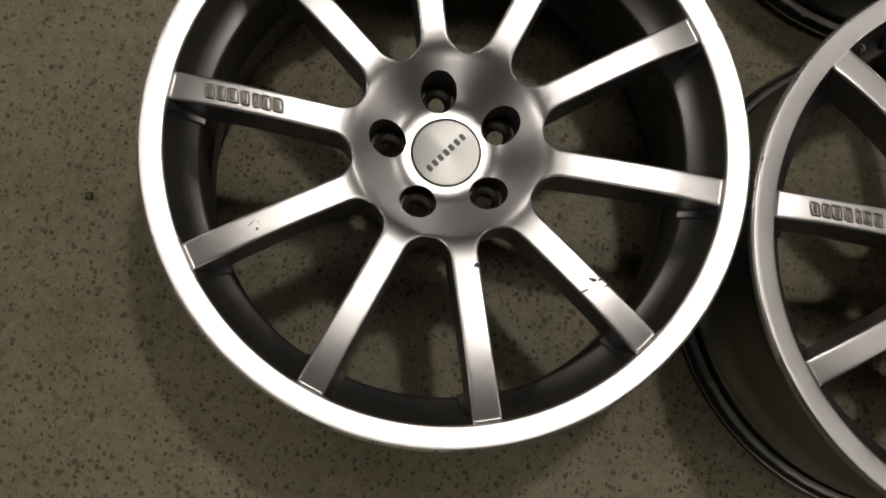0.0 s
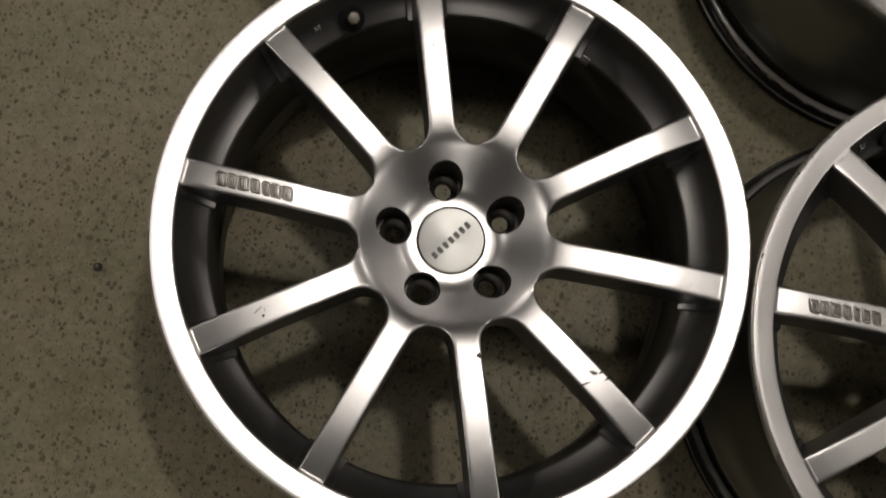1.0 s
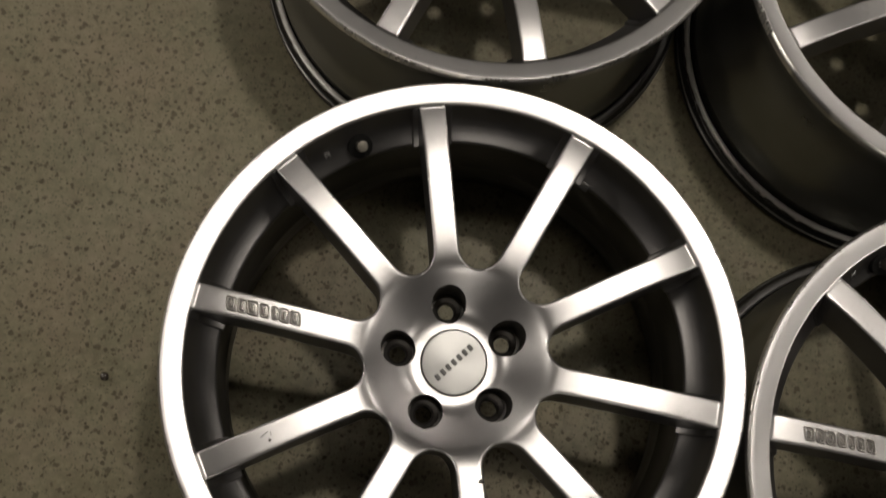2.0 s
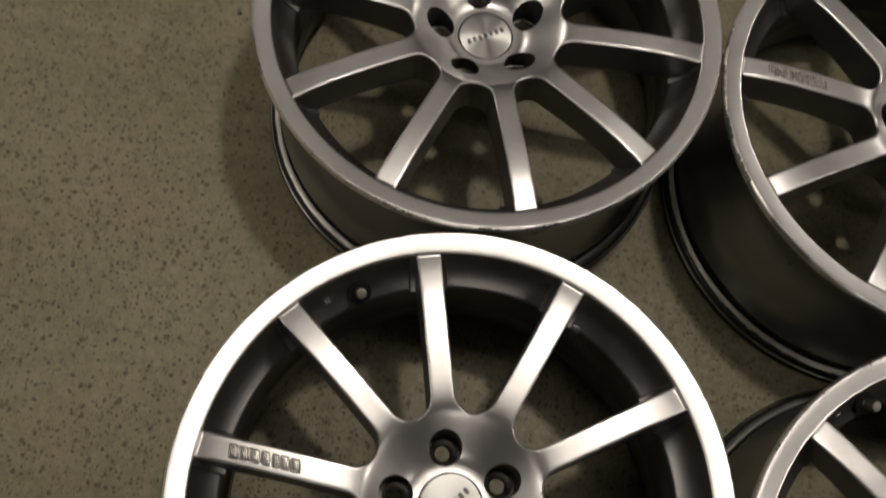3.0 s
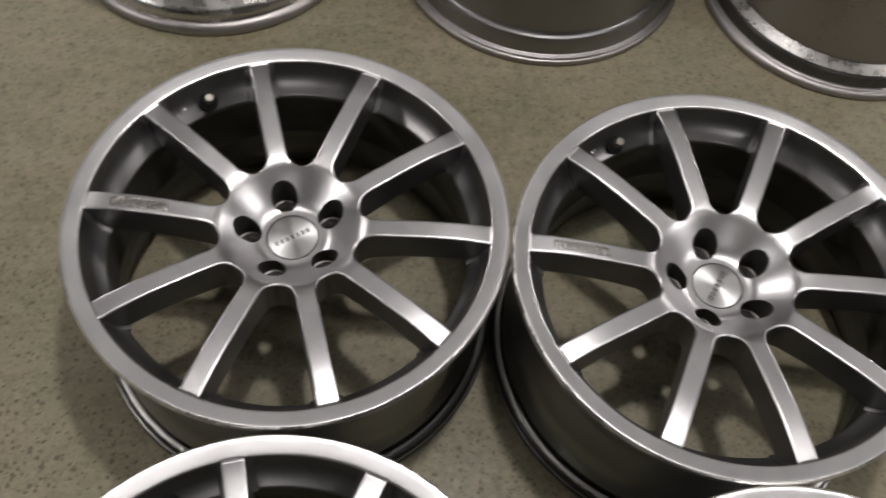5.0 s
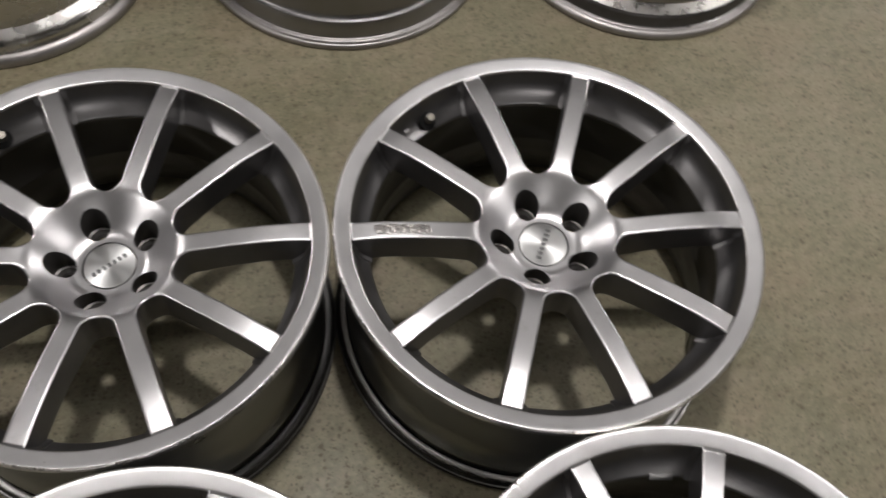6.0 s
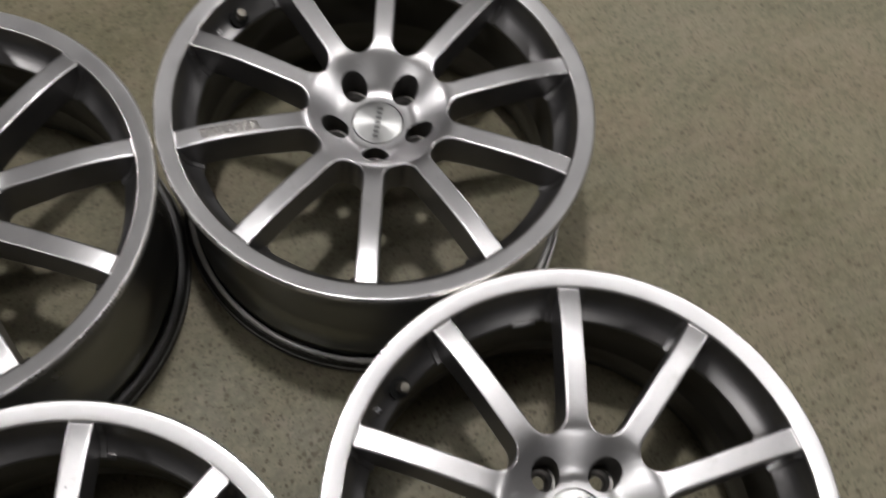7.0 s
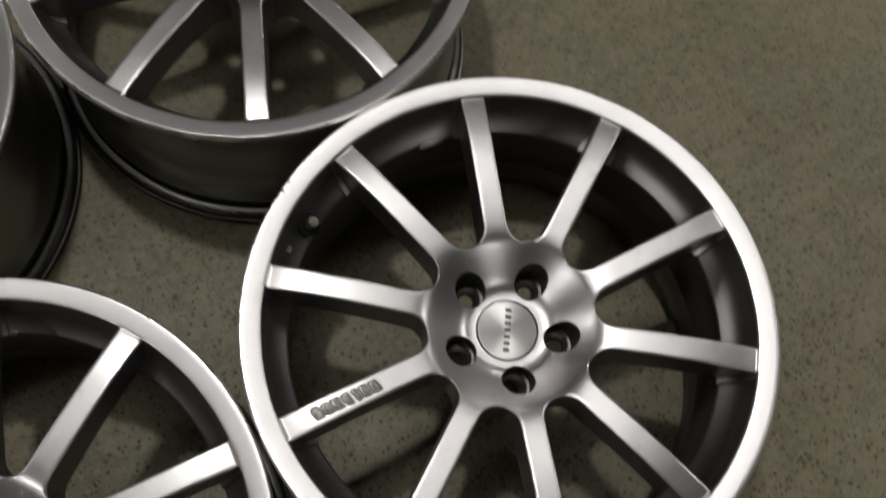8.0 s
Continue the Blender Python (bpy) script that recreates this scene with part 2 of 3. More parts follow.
    n.bump(n.math("SUBTRACT", n.math("MULTIPLY", fine, 0.4), pits), 0.22, 0.001)
    rough = n.math("ADD", n.ramp(mid, 0.3, 0.7, 0.45, 0.60), n.math("MULTIPLY", pits, 0.2))
    return n.done(colour, rough, 0.0, Specular_IOR_Level=0.35)


def soft_rubber():
    n = Nodes("black_rubber")
    return n.done(n.mix(n.noise(300, 3), (0.005, 0.005, 0.005), (0.010, 0.010, 0.0095)), 0.9, 0.0, Specular_IOR_Level=0.12)


SILVER = silver_paint()
SHADED_SILVER = shaded_silver()
LIP = lip_metal()
BARREL = barrel_paint()
FLANGE = flange_paint()
# each wheel's direction of the lighter side, the rest painted as shaded
BEADS = [bead_metal(24, 0.3), bead_metal(90, 0.9), bead_metal(10, 0.25), bead_metal(52, 0.15)]
CAP = brushed_cap()
CAP_MARK = plain("dark_cap_marking", (0.10, 0.10, 0.10), 0.5, 0.5)
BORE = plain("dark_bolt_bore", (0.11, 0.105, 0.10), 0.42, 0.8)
EMBLEM = plain("darker_emblem_ground", (0.30, 0.29, 0.28), 0.36, 0.9)
RIDGE = plain("bright_emblem_ridge", (0.60, 0.58, 0.565), 0.30, 1.0)
LINING = plain("shaded_barrel_lining", (0.048, 0.045, 0.041), 0.46, 0.4, 40, 0.4)
SEAT = plain("rubbed_bolt_seat", (0.25, 0.24, 0.235), 0.36, 0.9, 200, 0.3)
RUBBER = soft_rubber()
BRASS = plain("nickel_valve_cap", (0.21, 0.195, 0.17), 0.48, 1.0)
CHIP = plain("bare_chip", (0.035, 0.03, 0.025), 0.7)
STEEL_A = polished_metal("bright_polished_barrel", (0.62, 0.605, 0.59), 0.27)
DARK_BEAD = plain("dark_reflecting_bead", (0.085, 0.080, 0.076), 0.40, 0.7, 60, 0.4)
STEEL_B = polished_metal("dull_silver_barrel", (0.29, 0.285, 0.285), 0.38)
STEEL_C = polished_metal("machined_barrel", (0.36, 0.35, 0.345), 0.34)
DULL = plain("dull_scuffed_flange", (0.38, 0.36, 0.355), 0.44, 0.95, 90, 0.3)
BRUSHED = turned_band()
STONE = plain("dark_stone", (0.055, 0.045, 0.038), 0.22)
CONCRETE = concrete()
WALL = plain("grey_wall_paint", (0.12, 0.12, 0.115), 0.8, 0.0, 6, 0.1)
CEILING = plain("grey_ceiling_paint", (0.16, 0.16, 0.155), 0.85, 0.0, 6, 0.08)


# ---- mesh helpers ----
def part(name, bm, material, parent=None, label="", smooth=35):
    """Links a bmesh as one object under its thing or part."""
    mesh = bpy.data.meshes.new(name)
    bmesh.ops.recalc_face_normals(bm, faces=bm.faces)
    bm.to_mesh(mesh)
    bm.free()
    mesh.materials.append(material)
    for poly in mesh.polygons:
        poly.use_smooth = smooth > 0
    if smooth:
        mesh.set_sharp_from_angle(angle=radians(smooth))
    ob = new(name, mesh)
    ob.parent = parent
    if label:
        tagged(ob, label)
    return ob


def lathe(profile, steps=180, closed=False):
    """A ring turned about the z axis from (radius, height) pairs."""
    bm = bmesh.new()
    rows = []
    for r, z in profile:
        if r < 1e-6:
            rows.append([bm.verts.new((0, 0, z))])
        else:
            rows.append([bm.verts.new((r * math.cos(2 * math.pi * i / steps), r * math.sin(2 * math.pi * i / steps), z)) for i in range(steps)])
    pairs = list(zip(rows, rows[1:])) + ([(rows[-1], rows[0])] if closed else [])
    for a, b in pairs:
        for i in range(steps):
            j = (i + 1) % steps
            ring = [a[i % len(a)], a[j % len(a)], b[j % len(b)], b[i % len(b)]]
            ring = list(dict.fromkeys(ring))
            if len(ring) > 2:
                bm.faces.new(ring)
    return bm


def curve_through(points, x):
    """Smooth height through (x, y) pairs."""
    xs, ys = [p[0] for p in points], [p[1] for p in points]
    if x <= xs[0]:
        return ys[0]
    if x >= xs[-1]:
        return ys[-1]
    i = max(k for k in range(len(xs) - 1) if xs[k] <= x)

    def slope(k):
        if k == 0:
            return (ys[1] - ys[0]) / (xs[1] - xs[0])
        if k == len(xs) - 1:
            return (ys[-1] - ys[-2]) / (xs[-1] - xs[-2])
        return (ys[k + 1] - ys[k - 1]) / (xs[k + 1] - xs[k - 1])

    h = xs[i + 1] - xs[i]
    u = (x - xs[i]) / h
    return ((2 * u**3 - 3 * u**2 + 1) * ys[i] + (u**3 - 2 * u**2 + u) * h * slope(i)
            + (3 * u**2 - 2 * u**3) * ys[i + 1] + (u**3 - u**2) * h * slope(i + 1))


# ---- the wheel ----
HIGH = 0.2325            # floor to the lip's face
SPOKES, BOLTS = 10, 5
FACE = [(0.0315, -0.0505), (0.038, -0.0503), (0.043, -0.0490), (0.048, -0.0463), (0.053, -0.0424), (0.062, -0.0342), (0.0700, -0.0270), (0.0760, -0.0217), (0.0805, -0.0179), (0.0850, -0.0149),
        (0.0895, -0.0129), (0.096, -0.0112), (0.106, -0.0095), (0.125, -0.0072), (0.150, -0.0045), (0.175, -0.0026), (0.195, -0.0020), (0.215, -0.0027), (0.2300, -0.0040), (0.2345, -0.0047),
        (0.2358, -0.0044), (0.2372, -0.0034), (0.2382, -0.0029)]
WEB = 0.0837             # hub radius at the bottom of a window
HALF = 0.0118            # half width of a spoke
STEP = math.pi / SPOKES


def face_height(r):
    return HIGH + curve_through(FACE, r)


def back_height(r):
    return face_height(r) - curve_through([(0.03, 0.045), (0.085, 0.050), (0.15, 0.044), (0.238, 0.043)], r)


def window_edge(inset):
    """Points (x, y) of one side of a spoke, from the hub's web to the rim, moved into the spoke by inset (or out of it)."""
    s = math.sin(STEP)
    rc = (WEB - HALF) / (1 - s)
    rho = rc - WEB + inset
    cx, cy = rc * math.cos(STEP), rc * math.sin(STEP)
    points = []
    for k in range(10):
        tau = (math.pi / 2 - STEP) * k / 9
        way = math.atan2(-math.sin(STEP), -math.cos(STEP)) + tau
        points.append((cx + rho * math.cos(way), cy + rho * math.sin(way)))
    for k in range(1, 25):
        x = points[9][0] + (0.2330 - points[9][0]) * k / 18 if k < 19 else 0.2330 + 0.0052 * (k - 18) / 6
        wide = HALF - inset + 0.0007 * max(0.0, (x - 0.19) / 0.048)
        points.append((x, wide))
    return points


def spider():
    """Hub and ten spokes as one cast piece."""
    bm = bmesh.new()
    across = [-1, -0.8, -0.5, -0.2, 0.2, 0.5, 0.8, 1]
    rings = [(0.0022, 0.0), (0.0013, 0.0002), (0.0006, 0.0007), (0.0001, 0.0016), (0.0, 0.0030)]
    edge_in = window_edge(rings[0][0])
    edge_back = window_edge(-0.0012)
    hub_rows = [0.0315, 0.034, 0.0365, 0.039, 0.041, 0.043, 0.0455, 0.048, 0.051, 0.0545, 0.058, 0.062, 0.066, 0.0690, 0.0718, 0.0746, 0.0775]

    def turned(x, y, z, a):
        return bm.verts.new((x * math.cos(a) - y * math.sin(a), x * math.sin(a) + y * math.cos(a), z))

    def grid(rows):
        for a, b in zip(rows, rows[1:]):
            for i in range(len(a) - 1):
                bm.faces.new((a[i], a[i + 1], b[i + 1], b[i]))

    for k in range(SPOKES):
        a = 2 * STEP * k
        made = {}
        for side, edge, height in (("top", edge_in, face_height), ("back", edge_back, back_height)):
            rows = []
            for r in hub_rows:
                rows.append([turned(r * math.cos(u * STEP), r * math.sin(u * STEP), height(r), a) for u in across])
            for x, y in edge:
                r, wide = math.hypot(x, y), math.atan2(y, x)
                rows.append([turned(r * math.cos(u * wide), r * math.sin(u * wide), height(r), a) for u in across])
            grid(rows)
            made[side] = rows
        n = len(hub_rows)
        for sign, col in ((1, -1), (-1, 0)):
            strips = [[row[col] for row in made["top"][n:]]]
            for inset, drop in rings[1:]:
                strips.append([turned(x, sign * y, face_height(math.hypot(xi, yi)) - drop, a)
                               for (x, y), (xi, yi) in zip(window_edge(inset), edge_in)])
            strips.append([row[col] for row in made["back"][n:]])
            grid(strips)
            made[sign] = strips
        # outer end, buried in the rim wall
        loop = made["top"][-1][:] + [s[-1] for s in made[1][1:-1]] + made["back"][-1][::-1] + [s[-1] for s in made[-1][1:-1]][::-1]
        bm.faces.new(loop)
        bore_top, bore_back = made["top"][0], made["back"][0]
        for i in range(len(across) - 1):
            bm.faces.new((bore_top[i], bore_top[i + 1], bore_back[i + 1], bore_back[i]))
    bmesh.ops.remove_doubles(bm, verts=bm.verts, dist=0.00002)
    return bm


def drilled(bm, cutters):
    """The solid bm with the cutters taken away."""
    def solid(b):
        bmesh.ops.recalc_face_normals(b, faces=b.faces)
        if b.calc_volume(signed=True) < 0:
            bmesh.ops.reverse_faces(b, faces=b.faces)
        mesh = bpy.data.meshes.new("blank")
        b.to_mesh(mesh)
        b.free()
        return new("blank", mesh)

    body, tools = solid(bm), [solid(merged(*cutters))]
    cut = body.modifiers.new("cut", "BOOLEAN")
    cut.operation, cut.solver, cut.object = "DIFFERENCE", "EXACT", tools[0]
    graph = bpy.context.evaluated_depsgraph_get()
    mesh = bpy.data.meshes.new_from_object(body.evaluated_get(graph))
    out = bmesh.new()
    out.from_mesh(mesh)
    for ob in (body, *tools):
        bpy.data.objects.remove(ob)
    return out


def bolt_cutter(k):
    a = 2 * math.pi * k / BOLTS
    seat = face_height(0.0529) - 0.030
    bm = lathe([(0, HIGH + 0.02), (0.0163, HIGH + 0.02), (0.0163, seat), (0.0136, seat - 0.0006), (0.0130, seat - 0.0012), (0.0098, seat - 0.0052), (0.0092, seat - 0.0060), (0.0078, seat - 0.0075), (0.0078, HIGH - 0.16), (0, HIGH - 0.16)], 40)
    bmesh.ops.translate(bm, verts=bm.verts, vec=(0.0529 * math.cos(a), 0.0529 * math.sin(a), 0))
    return bm


def rounded_box(sx, sy, sz, r, steps=4):
    """A block with rounded upright corners and a softened top, its base at z = 0."""
    bm = bmesh.new()
    soft = min(sz * 0.4, r * 0.6)
    rows = []
    for inset, z in ((0, 0), (0, sz - soft), (soft * 0.3, sz - soft * 0.3), (soft, sz)):
        ring = []
        for qx, qy, a0 in ((1, 1, 0), (-1, 1, 90), (-1, -1, 180), (1, -1, 270)):
            for k in range(steps + 1):
                a = radians(a0 + 90 * k / steps)
                ring.append(bm.verts.new((qx * (sx / 2 - r) + (r - inset) * math.cos(a), qy * (sy / 2 - r) + (r - inset) * math.sin(a), z)))
        rows.append(ring)
    for a, b in zip(rows, rows[1:]):
        for i in range(len(a)):
            j = (i + 1) % len(a)
            bm.faces.new((a[i], a[j], b[j], b[i]))
    bm.faces.new(rows[0][::-1])
    bm.faces.new(rows[-1])
    return bm


def laid_on_face(bm, r, angle=0.0, turn=0.0, sink=0.0003):
    """Moves a small flat mesh onto the spoke's face at radius r and bends it along."""
    bmesh.ops.rotate(bm, verts=bm.verts, cent=(0, 0, 0), matrix=Matrix.Rotation(turn, 3, "Z"))
    for v in bm.verts:
        v.co.x += r
        v.co.z += face_height(v.co.x) - sink
    bmesh.ops.rotate(bm, verts=bm.verts, cent=(0, 0, 0), matrix=Matrix.Rotation(angle, 3, "Z"))
    return bm


def merged(*parts):
    out = bmesh.new()
    for bm in parts:
        mesh = bpy.data.meshes.new("join")
        bm.to_mesh(mesh)
        bm.free()
        out.from_mesh(mesh)
        bpy.data.meshes.remove(mesh)
    return out


def ridge_loop(wide, tall, rad, x=0.0, y=0.0):
    """A closed silver ridge round an oblong with rounded corners."""
    line = bmesh.new()
    rows = []
    rad = min(rad, wide / 2 - 0.00005, tall / 2 - 0.00005)
    for inset, z in ((0.0, 0.0002), (0.0005, 0.0014), (0.0009, 0.0019), (0.0013, 0.0017), (0.0019, 0.0003)):
        ring = []
        inset = min(inset, rad * 0.94)
        for qx, qy, a0 in ((1, 1, 0), (-1, 1, 90), (-1, -1, 180), (1, -1, 270)):
            for k in range(5):
                a = radians(a0 + 90 * k / 4)
                ring.append(line.verts.new((x + qx * (wide / 2 - rad) + (rad - inset) * math.cos(a), y + qy * (tall / 2 - rad) + (rad - inset) * math.sin(a), z)))
        rows.append(ring)
    for a, b in zip(rows, rows[1:]):
        for i in range(len(a)):
            j = (i + 1) % len(a)
            line.faces.new((a[i], a[j], b[j], b[i]))
    return line


# (width, height, step to the next) of the plain oblong marks, in mm
EMBLEM_ROW = [(9.4, 12.8, 9.6), (8.6, 12.8, 9.6), (10.4, 12.8, 10.4), (8.4, 12.8, 9.2), (6.6, 12.8, 8.4), (9.0, 12.8, 9.8), (9.2, 12.8, 0)]


def emblem_bar(parent, r, wide, tall):
    """One plain mark of the raised row on a spoke: a darker ground, a silver ridge round it and a bar in its middle;
    the light caught on ridge and bar is put into their brighter colour.
    """
    wide, tall = wide / 1000, tall / 1000
    plate = rounded_box(wide + 0.0008, tall + 0.0008, 0.00042, 0.0030)
    line = merged(ridge_loop(wide, tall, 0.0030), ridge_loop(wide * 0.40, tall * 0.56, 0.0018))
    for bm in (plate, line):
        for v in bm.verts:
            v.co.x -= 0.24 * v.co.y
    base = part("emblem_bar", laid_on_face(plate, r), EMBLEM, parent)
    part("ridge", laid_on_face(line, r), RIDGE, base)


def inner_flange(parent):
    """Foot of the rim on the floor: rounded outer roll, a worn thin edge, a stained hollow and the scuffed bead seat."""
    foot = lathe([(0.2470, 0.0150), (0.2525, 0.0148), (0.2545, 0.0142), (0.2558, 0.0122), (0.2566, 0.0104), (0.2576, 0.0098), (0.2586, 0.0096), (0.2596, 0.0088), (0.2603, 0.0072),
                  (0.2606, 0.0050), (0.2604, 0.0028), (0.2594, 0.0009), (0.2570, 0.0), (0.2500, 0.0), (0.2450, 0.0030), (0.2420, 0.0135)], 240, closed=True)
    flange = part("inner_flange", foot, FLANGE, parent, "scuffed dark inner flange resting on the floor", smooth=40)
    bead = lathe([(0.2462, 0.0140), (0.2462, 0.0196), (0.2468, 0.0212), (0.2480, 0.0217), (0.2505, 0.0212), (0.2526, 0.0200), (0.2537, 0.0185), (0.2541, 0.0165), (0.2538, 0.0146)], 720, closed=True)
    for v in bead.verts:
        r, a = math.hypot(v.co.x, v.co.y), math.atan2(v.co.y, v.co.x)
        if r > 0.2515:
            k = 1 + 0.0011 * noise.noise((math.cos(a) * 26, math.sin(a) * 26, 2.0)) / r + 0.0007 * noise.noise((math.cos(a) * 90, math.sin(a) * 90, 5.0)) / r
            v.co.x, v.co.y = v.co.x * k, v.co.y * k
    part("bead_seat", bead, BEADS[0], flange, "grey scuffed bead seat ring", smooth=50)


def valve(parent):
    """Valve in the rim wall: rubber seat, stem and metal cap."""
    a, r, z = radians(306.3), 0.2258, HIGH - 0.0375
    lean = Matrix.Translation((r * math.cos(a), r * math.sin(a), z)) @ Matrix.Rotation(a, 4, "Z") @ Matrix.Rotation(radians(-24), 4, "Y")
    seat = lathe([(0, -0.004), (0.0122, -0.004), (0.0120, 0.0028), (0.0095, 0.0036), (0.0070, 0.0030), (0.0048, 0.0034), (0, 0.0034)], 24)
    stem = lathe([(0.0046, 0.003), (0.0046, 0.007), (0.0036, 0.0075), (0.0036, 0.016), (0, 0.016)], 20)
    cap = lathe([(0.0040, 0.0105), (0.0056, 0.0112), (0.0056, 0.0202), (0.0050, 0.0216), (0.0024, 0.0220), (0, 0.0220)], 12)
    stand = Matrix.Translation((r * math.cos(a), r * math.sin(a), z)) @ Matrix.Rotation(a, 4, "Z") @ Matrix.Rotation(radians(-40), 4, "Y") @ Matrix.Translation((0.0008, 0, 0.0026))
    seat.transform(stand)
    for bm in (stem, cap):
        bm.transform(lean)
    base = part("valve", seat, RUBBER, parent, "black rubber valve seat")
    part("stem", stem, BORE, base, "dark threaded valve stem")
    part("valve_cap", cap, BRASS, base, "dull nickel valve cap")


def casting_mark(parent):
    """Small raised mark in the rim wall near the valve."""
    a, r, z = radians(314.5), 0.2286, HIGH - 0.0320
    lean = Matrix.Translation((r * math.cos(a), r * math.sin(a), z)) @ Matrix.Rotation(a, 4, "Z") @ Matrix.Rotation(radians(-45), 4, "Y")
    bars = []
    for dx, dy, sx, sy in ((0, -0.0022, 0.006, 0.0012), (0, 0.0022, 0.006, 0.0012), (0, 0, 0.0014, 0.0040)):
        b = rounded_box(sx, sy, 0.0009, 0.0004, 2)
        bmesh.ops.translate(b, verts=b.verts, vec=(dx, dy, 0.0003))
        bars.append(b)
    bm = merged(*bars)
    bm.transform(lean)
    part("casting_mark", bm, SILVER, parent)


def centre_cap(parent, turn):
    """Brushed centre cap with a row of small dark marks across it."""
    top = HIGH - 0.0500
    bm = lathe([(0, top + 0.0003), (0.010, top + 0.00028), (0.020, top + 0.00018), (0.0275, top + 0.00005), (0.0290, top), (0.0296, top - 0.00005), (0.0301, top - 0.0005), (0.0303, top - 0.0012), (0.0303, top - 0.012), (0, top - 0.012)], 96)
    cap = part("centre_cap", bm, CAP, parent, "brushed aluminium centre cap with small marks")
    for k in range(7):
        mark = rounded_box(0.0042, 0.0064, 0.0005, 0.0011, 3)
        bmesh.ops.translate(mark, verts=mark.verts, vec=((k - 3) * 0.0068, 0, top + 0.0001))
        part("mark", mark, CAP_MARK, cap)
    cap.rotation_euler = (0, 0, turn)
    return cap


def rim_lip(parent, chips, seed):
    """Flat worn lip; chips are (degrees, spread, depth in mm) of kerb damage on its outer edge."""
    h, rng = HIGH, random.Random(seed)
    profile = [(0.2372, h - 0.0066), (0.2373, h - 0.0047), (0.2376, h - 0.0037), (0.2384, h - 0.0031), (0.2396, h - 0.0028), (0.2450, h - 0.00168), (0.2520, h - 0.00028), (0.2557, h + 0.00045),
               (0.2562, h + 0.0004), (0.2579, h - 0.0014), (0.2583, h - 0.0021), (0.2583, h - 0.0030), (0.2583, h - 0.0050), (0.2583, h - 0.0085), (0.2574, h - 0.0102), (0.2540, h - 0.0112), (0.2455, h - 0.0130), (0.2430, h - 0.0150)]
    steps = 1800
    bm = lathe(profile, steps)
    marks = [(a, w, d) for a, w, d in chips] + [(rng.uniform(0, 360), rng.uniform(0.12, 0.35), rng.uniform(0.3, 0.6)) for _ in range(9)]
    depth = []
    for i in range(steps):
        at, deep = 360 * i / steps, 0.0
        for a, w, d in marks:
            off = abs((at - a + 180) % 360 - 180)
            if off < w:
                ragged = noise.noise((at * 1.9, seed, 7.0)) + 0.8 * noise.noise((at * 5.3, seed, 3.0))
                deep = max(deep, d * 0.90 * min(1.0, max(0.0, 2.2 * (ragged + 0.20))) * min(1.0, 4.0 * (1 - off / w)))
        depth.append(deep * 0.001)
    for i, v in enumerate(bm.verts):
        deep, r = depth[i % steps], math.hypot(v.co.x, v.co.y)
        most = 0.2581 - 1.15 * deep
        if deep < 0.00005 or r < most or v.co.z < h - 0.0060:
            continue
        v.co.x, v.co.y = v.co.x * most / r, v.co.y * most / r
        v.co.z -= 0.35 * deep + 0.25 * (r - most)
    worn = bm.verts.layers.float.new("damage")
    for i, v in enumerate(bm.verts):
        if math.hypot(v.co.x, v.co.y) > min(0.2558, 0.2579 - 1.15 * depth[i % steps]) and v.co.z > h - 0.0045:
            v[worn] = min(1.0, depth[i % steps] / 0.0004)
    return part("rim_lip", bm, LIP, parent, "worn bright silver outer lip with kerb nicks", smooth=40)


# (radius, depth below the lip) of the rim's inner wall, steep at the top and flattening below
WALL_LINE = [(0.2371, 0.0075), (0.2366, 0.0120), (0.2357, 0.0185), (0.2338, 0.0255), (0.2303, 0.0322), (0.2257, 0.0378), (0.2207, 0.0425), (0.2168, 0.0457)]


WALL_LINE = [(curve_through([(d, q) for q, d in WALL_LINE], 0.0075 + 0.0382 * k / 30), 0.0075 + 0.0382 * k / 30) for k in range(31)]
WALL_LINE = [(0.86 * q + 0.14 * (0.2371 - 0.0203 * (d - 0.0075) / 0.0382), d) for q, d in WALL_LINE]


def root_pads(parent):
    """Ten thicker places of the rim wall, one behind each spoke's end."""
    h = HIGH
    wall = [(r, h - d, min(1.0, k / 8)) for k, (r, d) in enumerate(WALL_LINE)] + [(0.2156, h - 0.0485, 0.8)]
    bm = bmesh.new()
    rows = []
    for half, proud in ((0.0198, -0.0014), (0.0193, 0.0014), (0.0187, 0.0028), (0.0178, 0.0034), (-0.0178, 0.0034), (-0.0187, 0.0028), (-0.0193, 0.0014), (-0.0198, -0.0014)):
        row = []
        for r, z, f in wall:
            a, out = half / r, proud * f if proud > 0 else proud
            row.append(bm.verts.new(((r - out) * math.cos(a), (r - out) * math.sin(a), z)))
        rows.append(row)
    for p, q in zip(rows, rows[1:]):
        for i in range(len(p) - 1):
            bm.faces.new((p[i], q[i], q[i + 1], p[i + 1]))
    for end in (0, -1):
        bm.faces.new([row[end] for row in rows])
    pad = part("spoke_root", bm, SHADED_SILVER, parent, smooth=30)
    for k in range(1, SPOKES):
        other = new("spoke_root", pad.data)
        other.parent, other.rotation_euler = parent, (0, 0, 2 * STEP * k)


def balance_weight(parent, degrees, wide):
    """Stick-on weight at the lower edge of the rim wall."""
    bm = rounded_box(0.008, wide, 0.0035, 0.001, 2)
    a = radians(degrees)
    bm.transform(Matrix.Rotation(a, 4, "Z") @ Matrix.Translation((0.2170, 0, HIGH - 0.0485)) @ Matrix.Rotation(radians(-50), 4, "Y"))
    part("balance_weight", bm, STEEL_B, parent, "small grey stick-on balance weight")


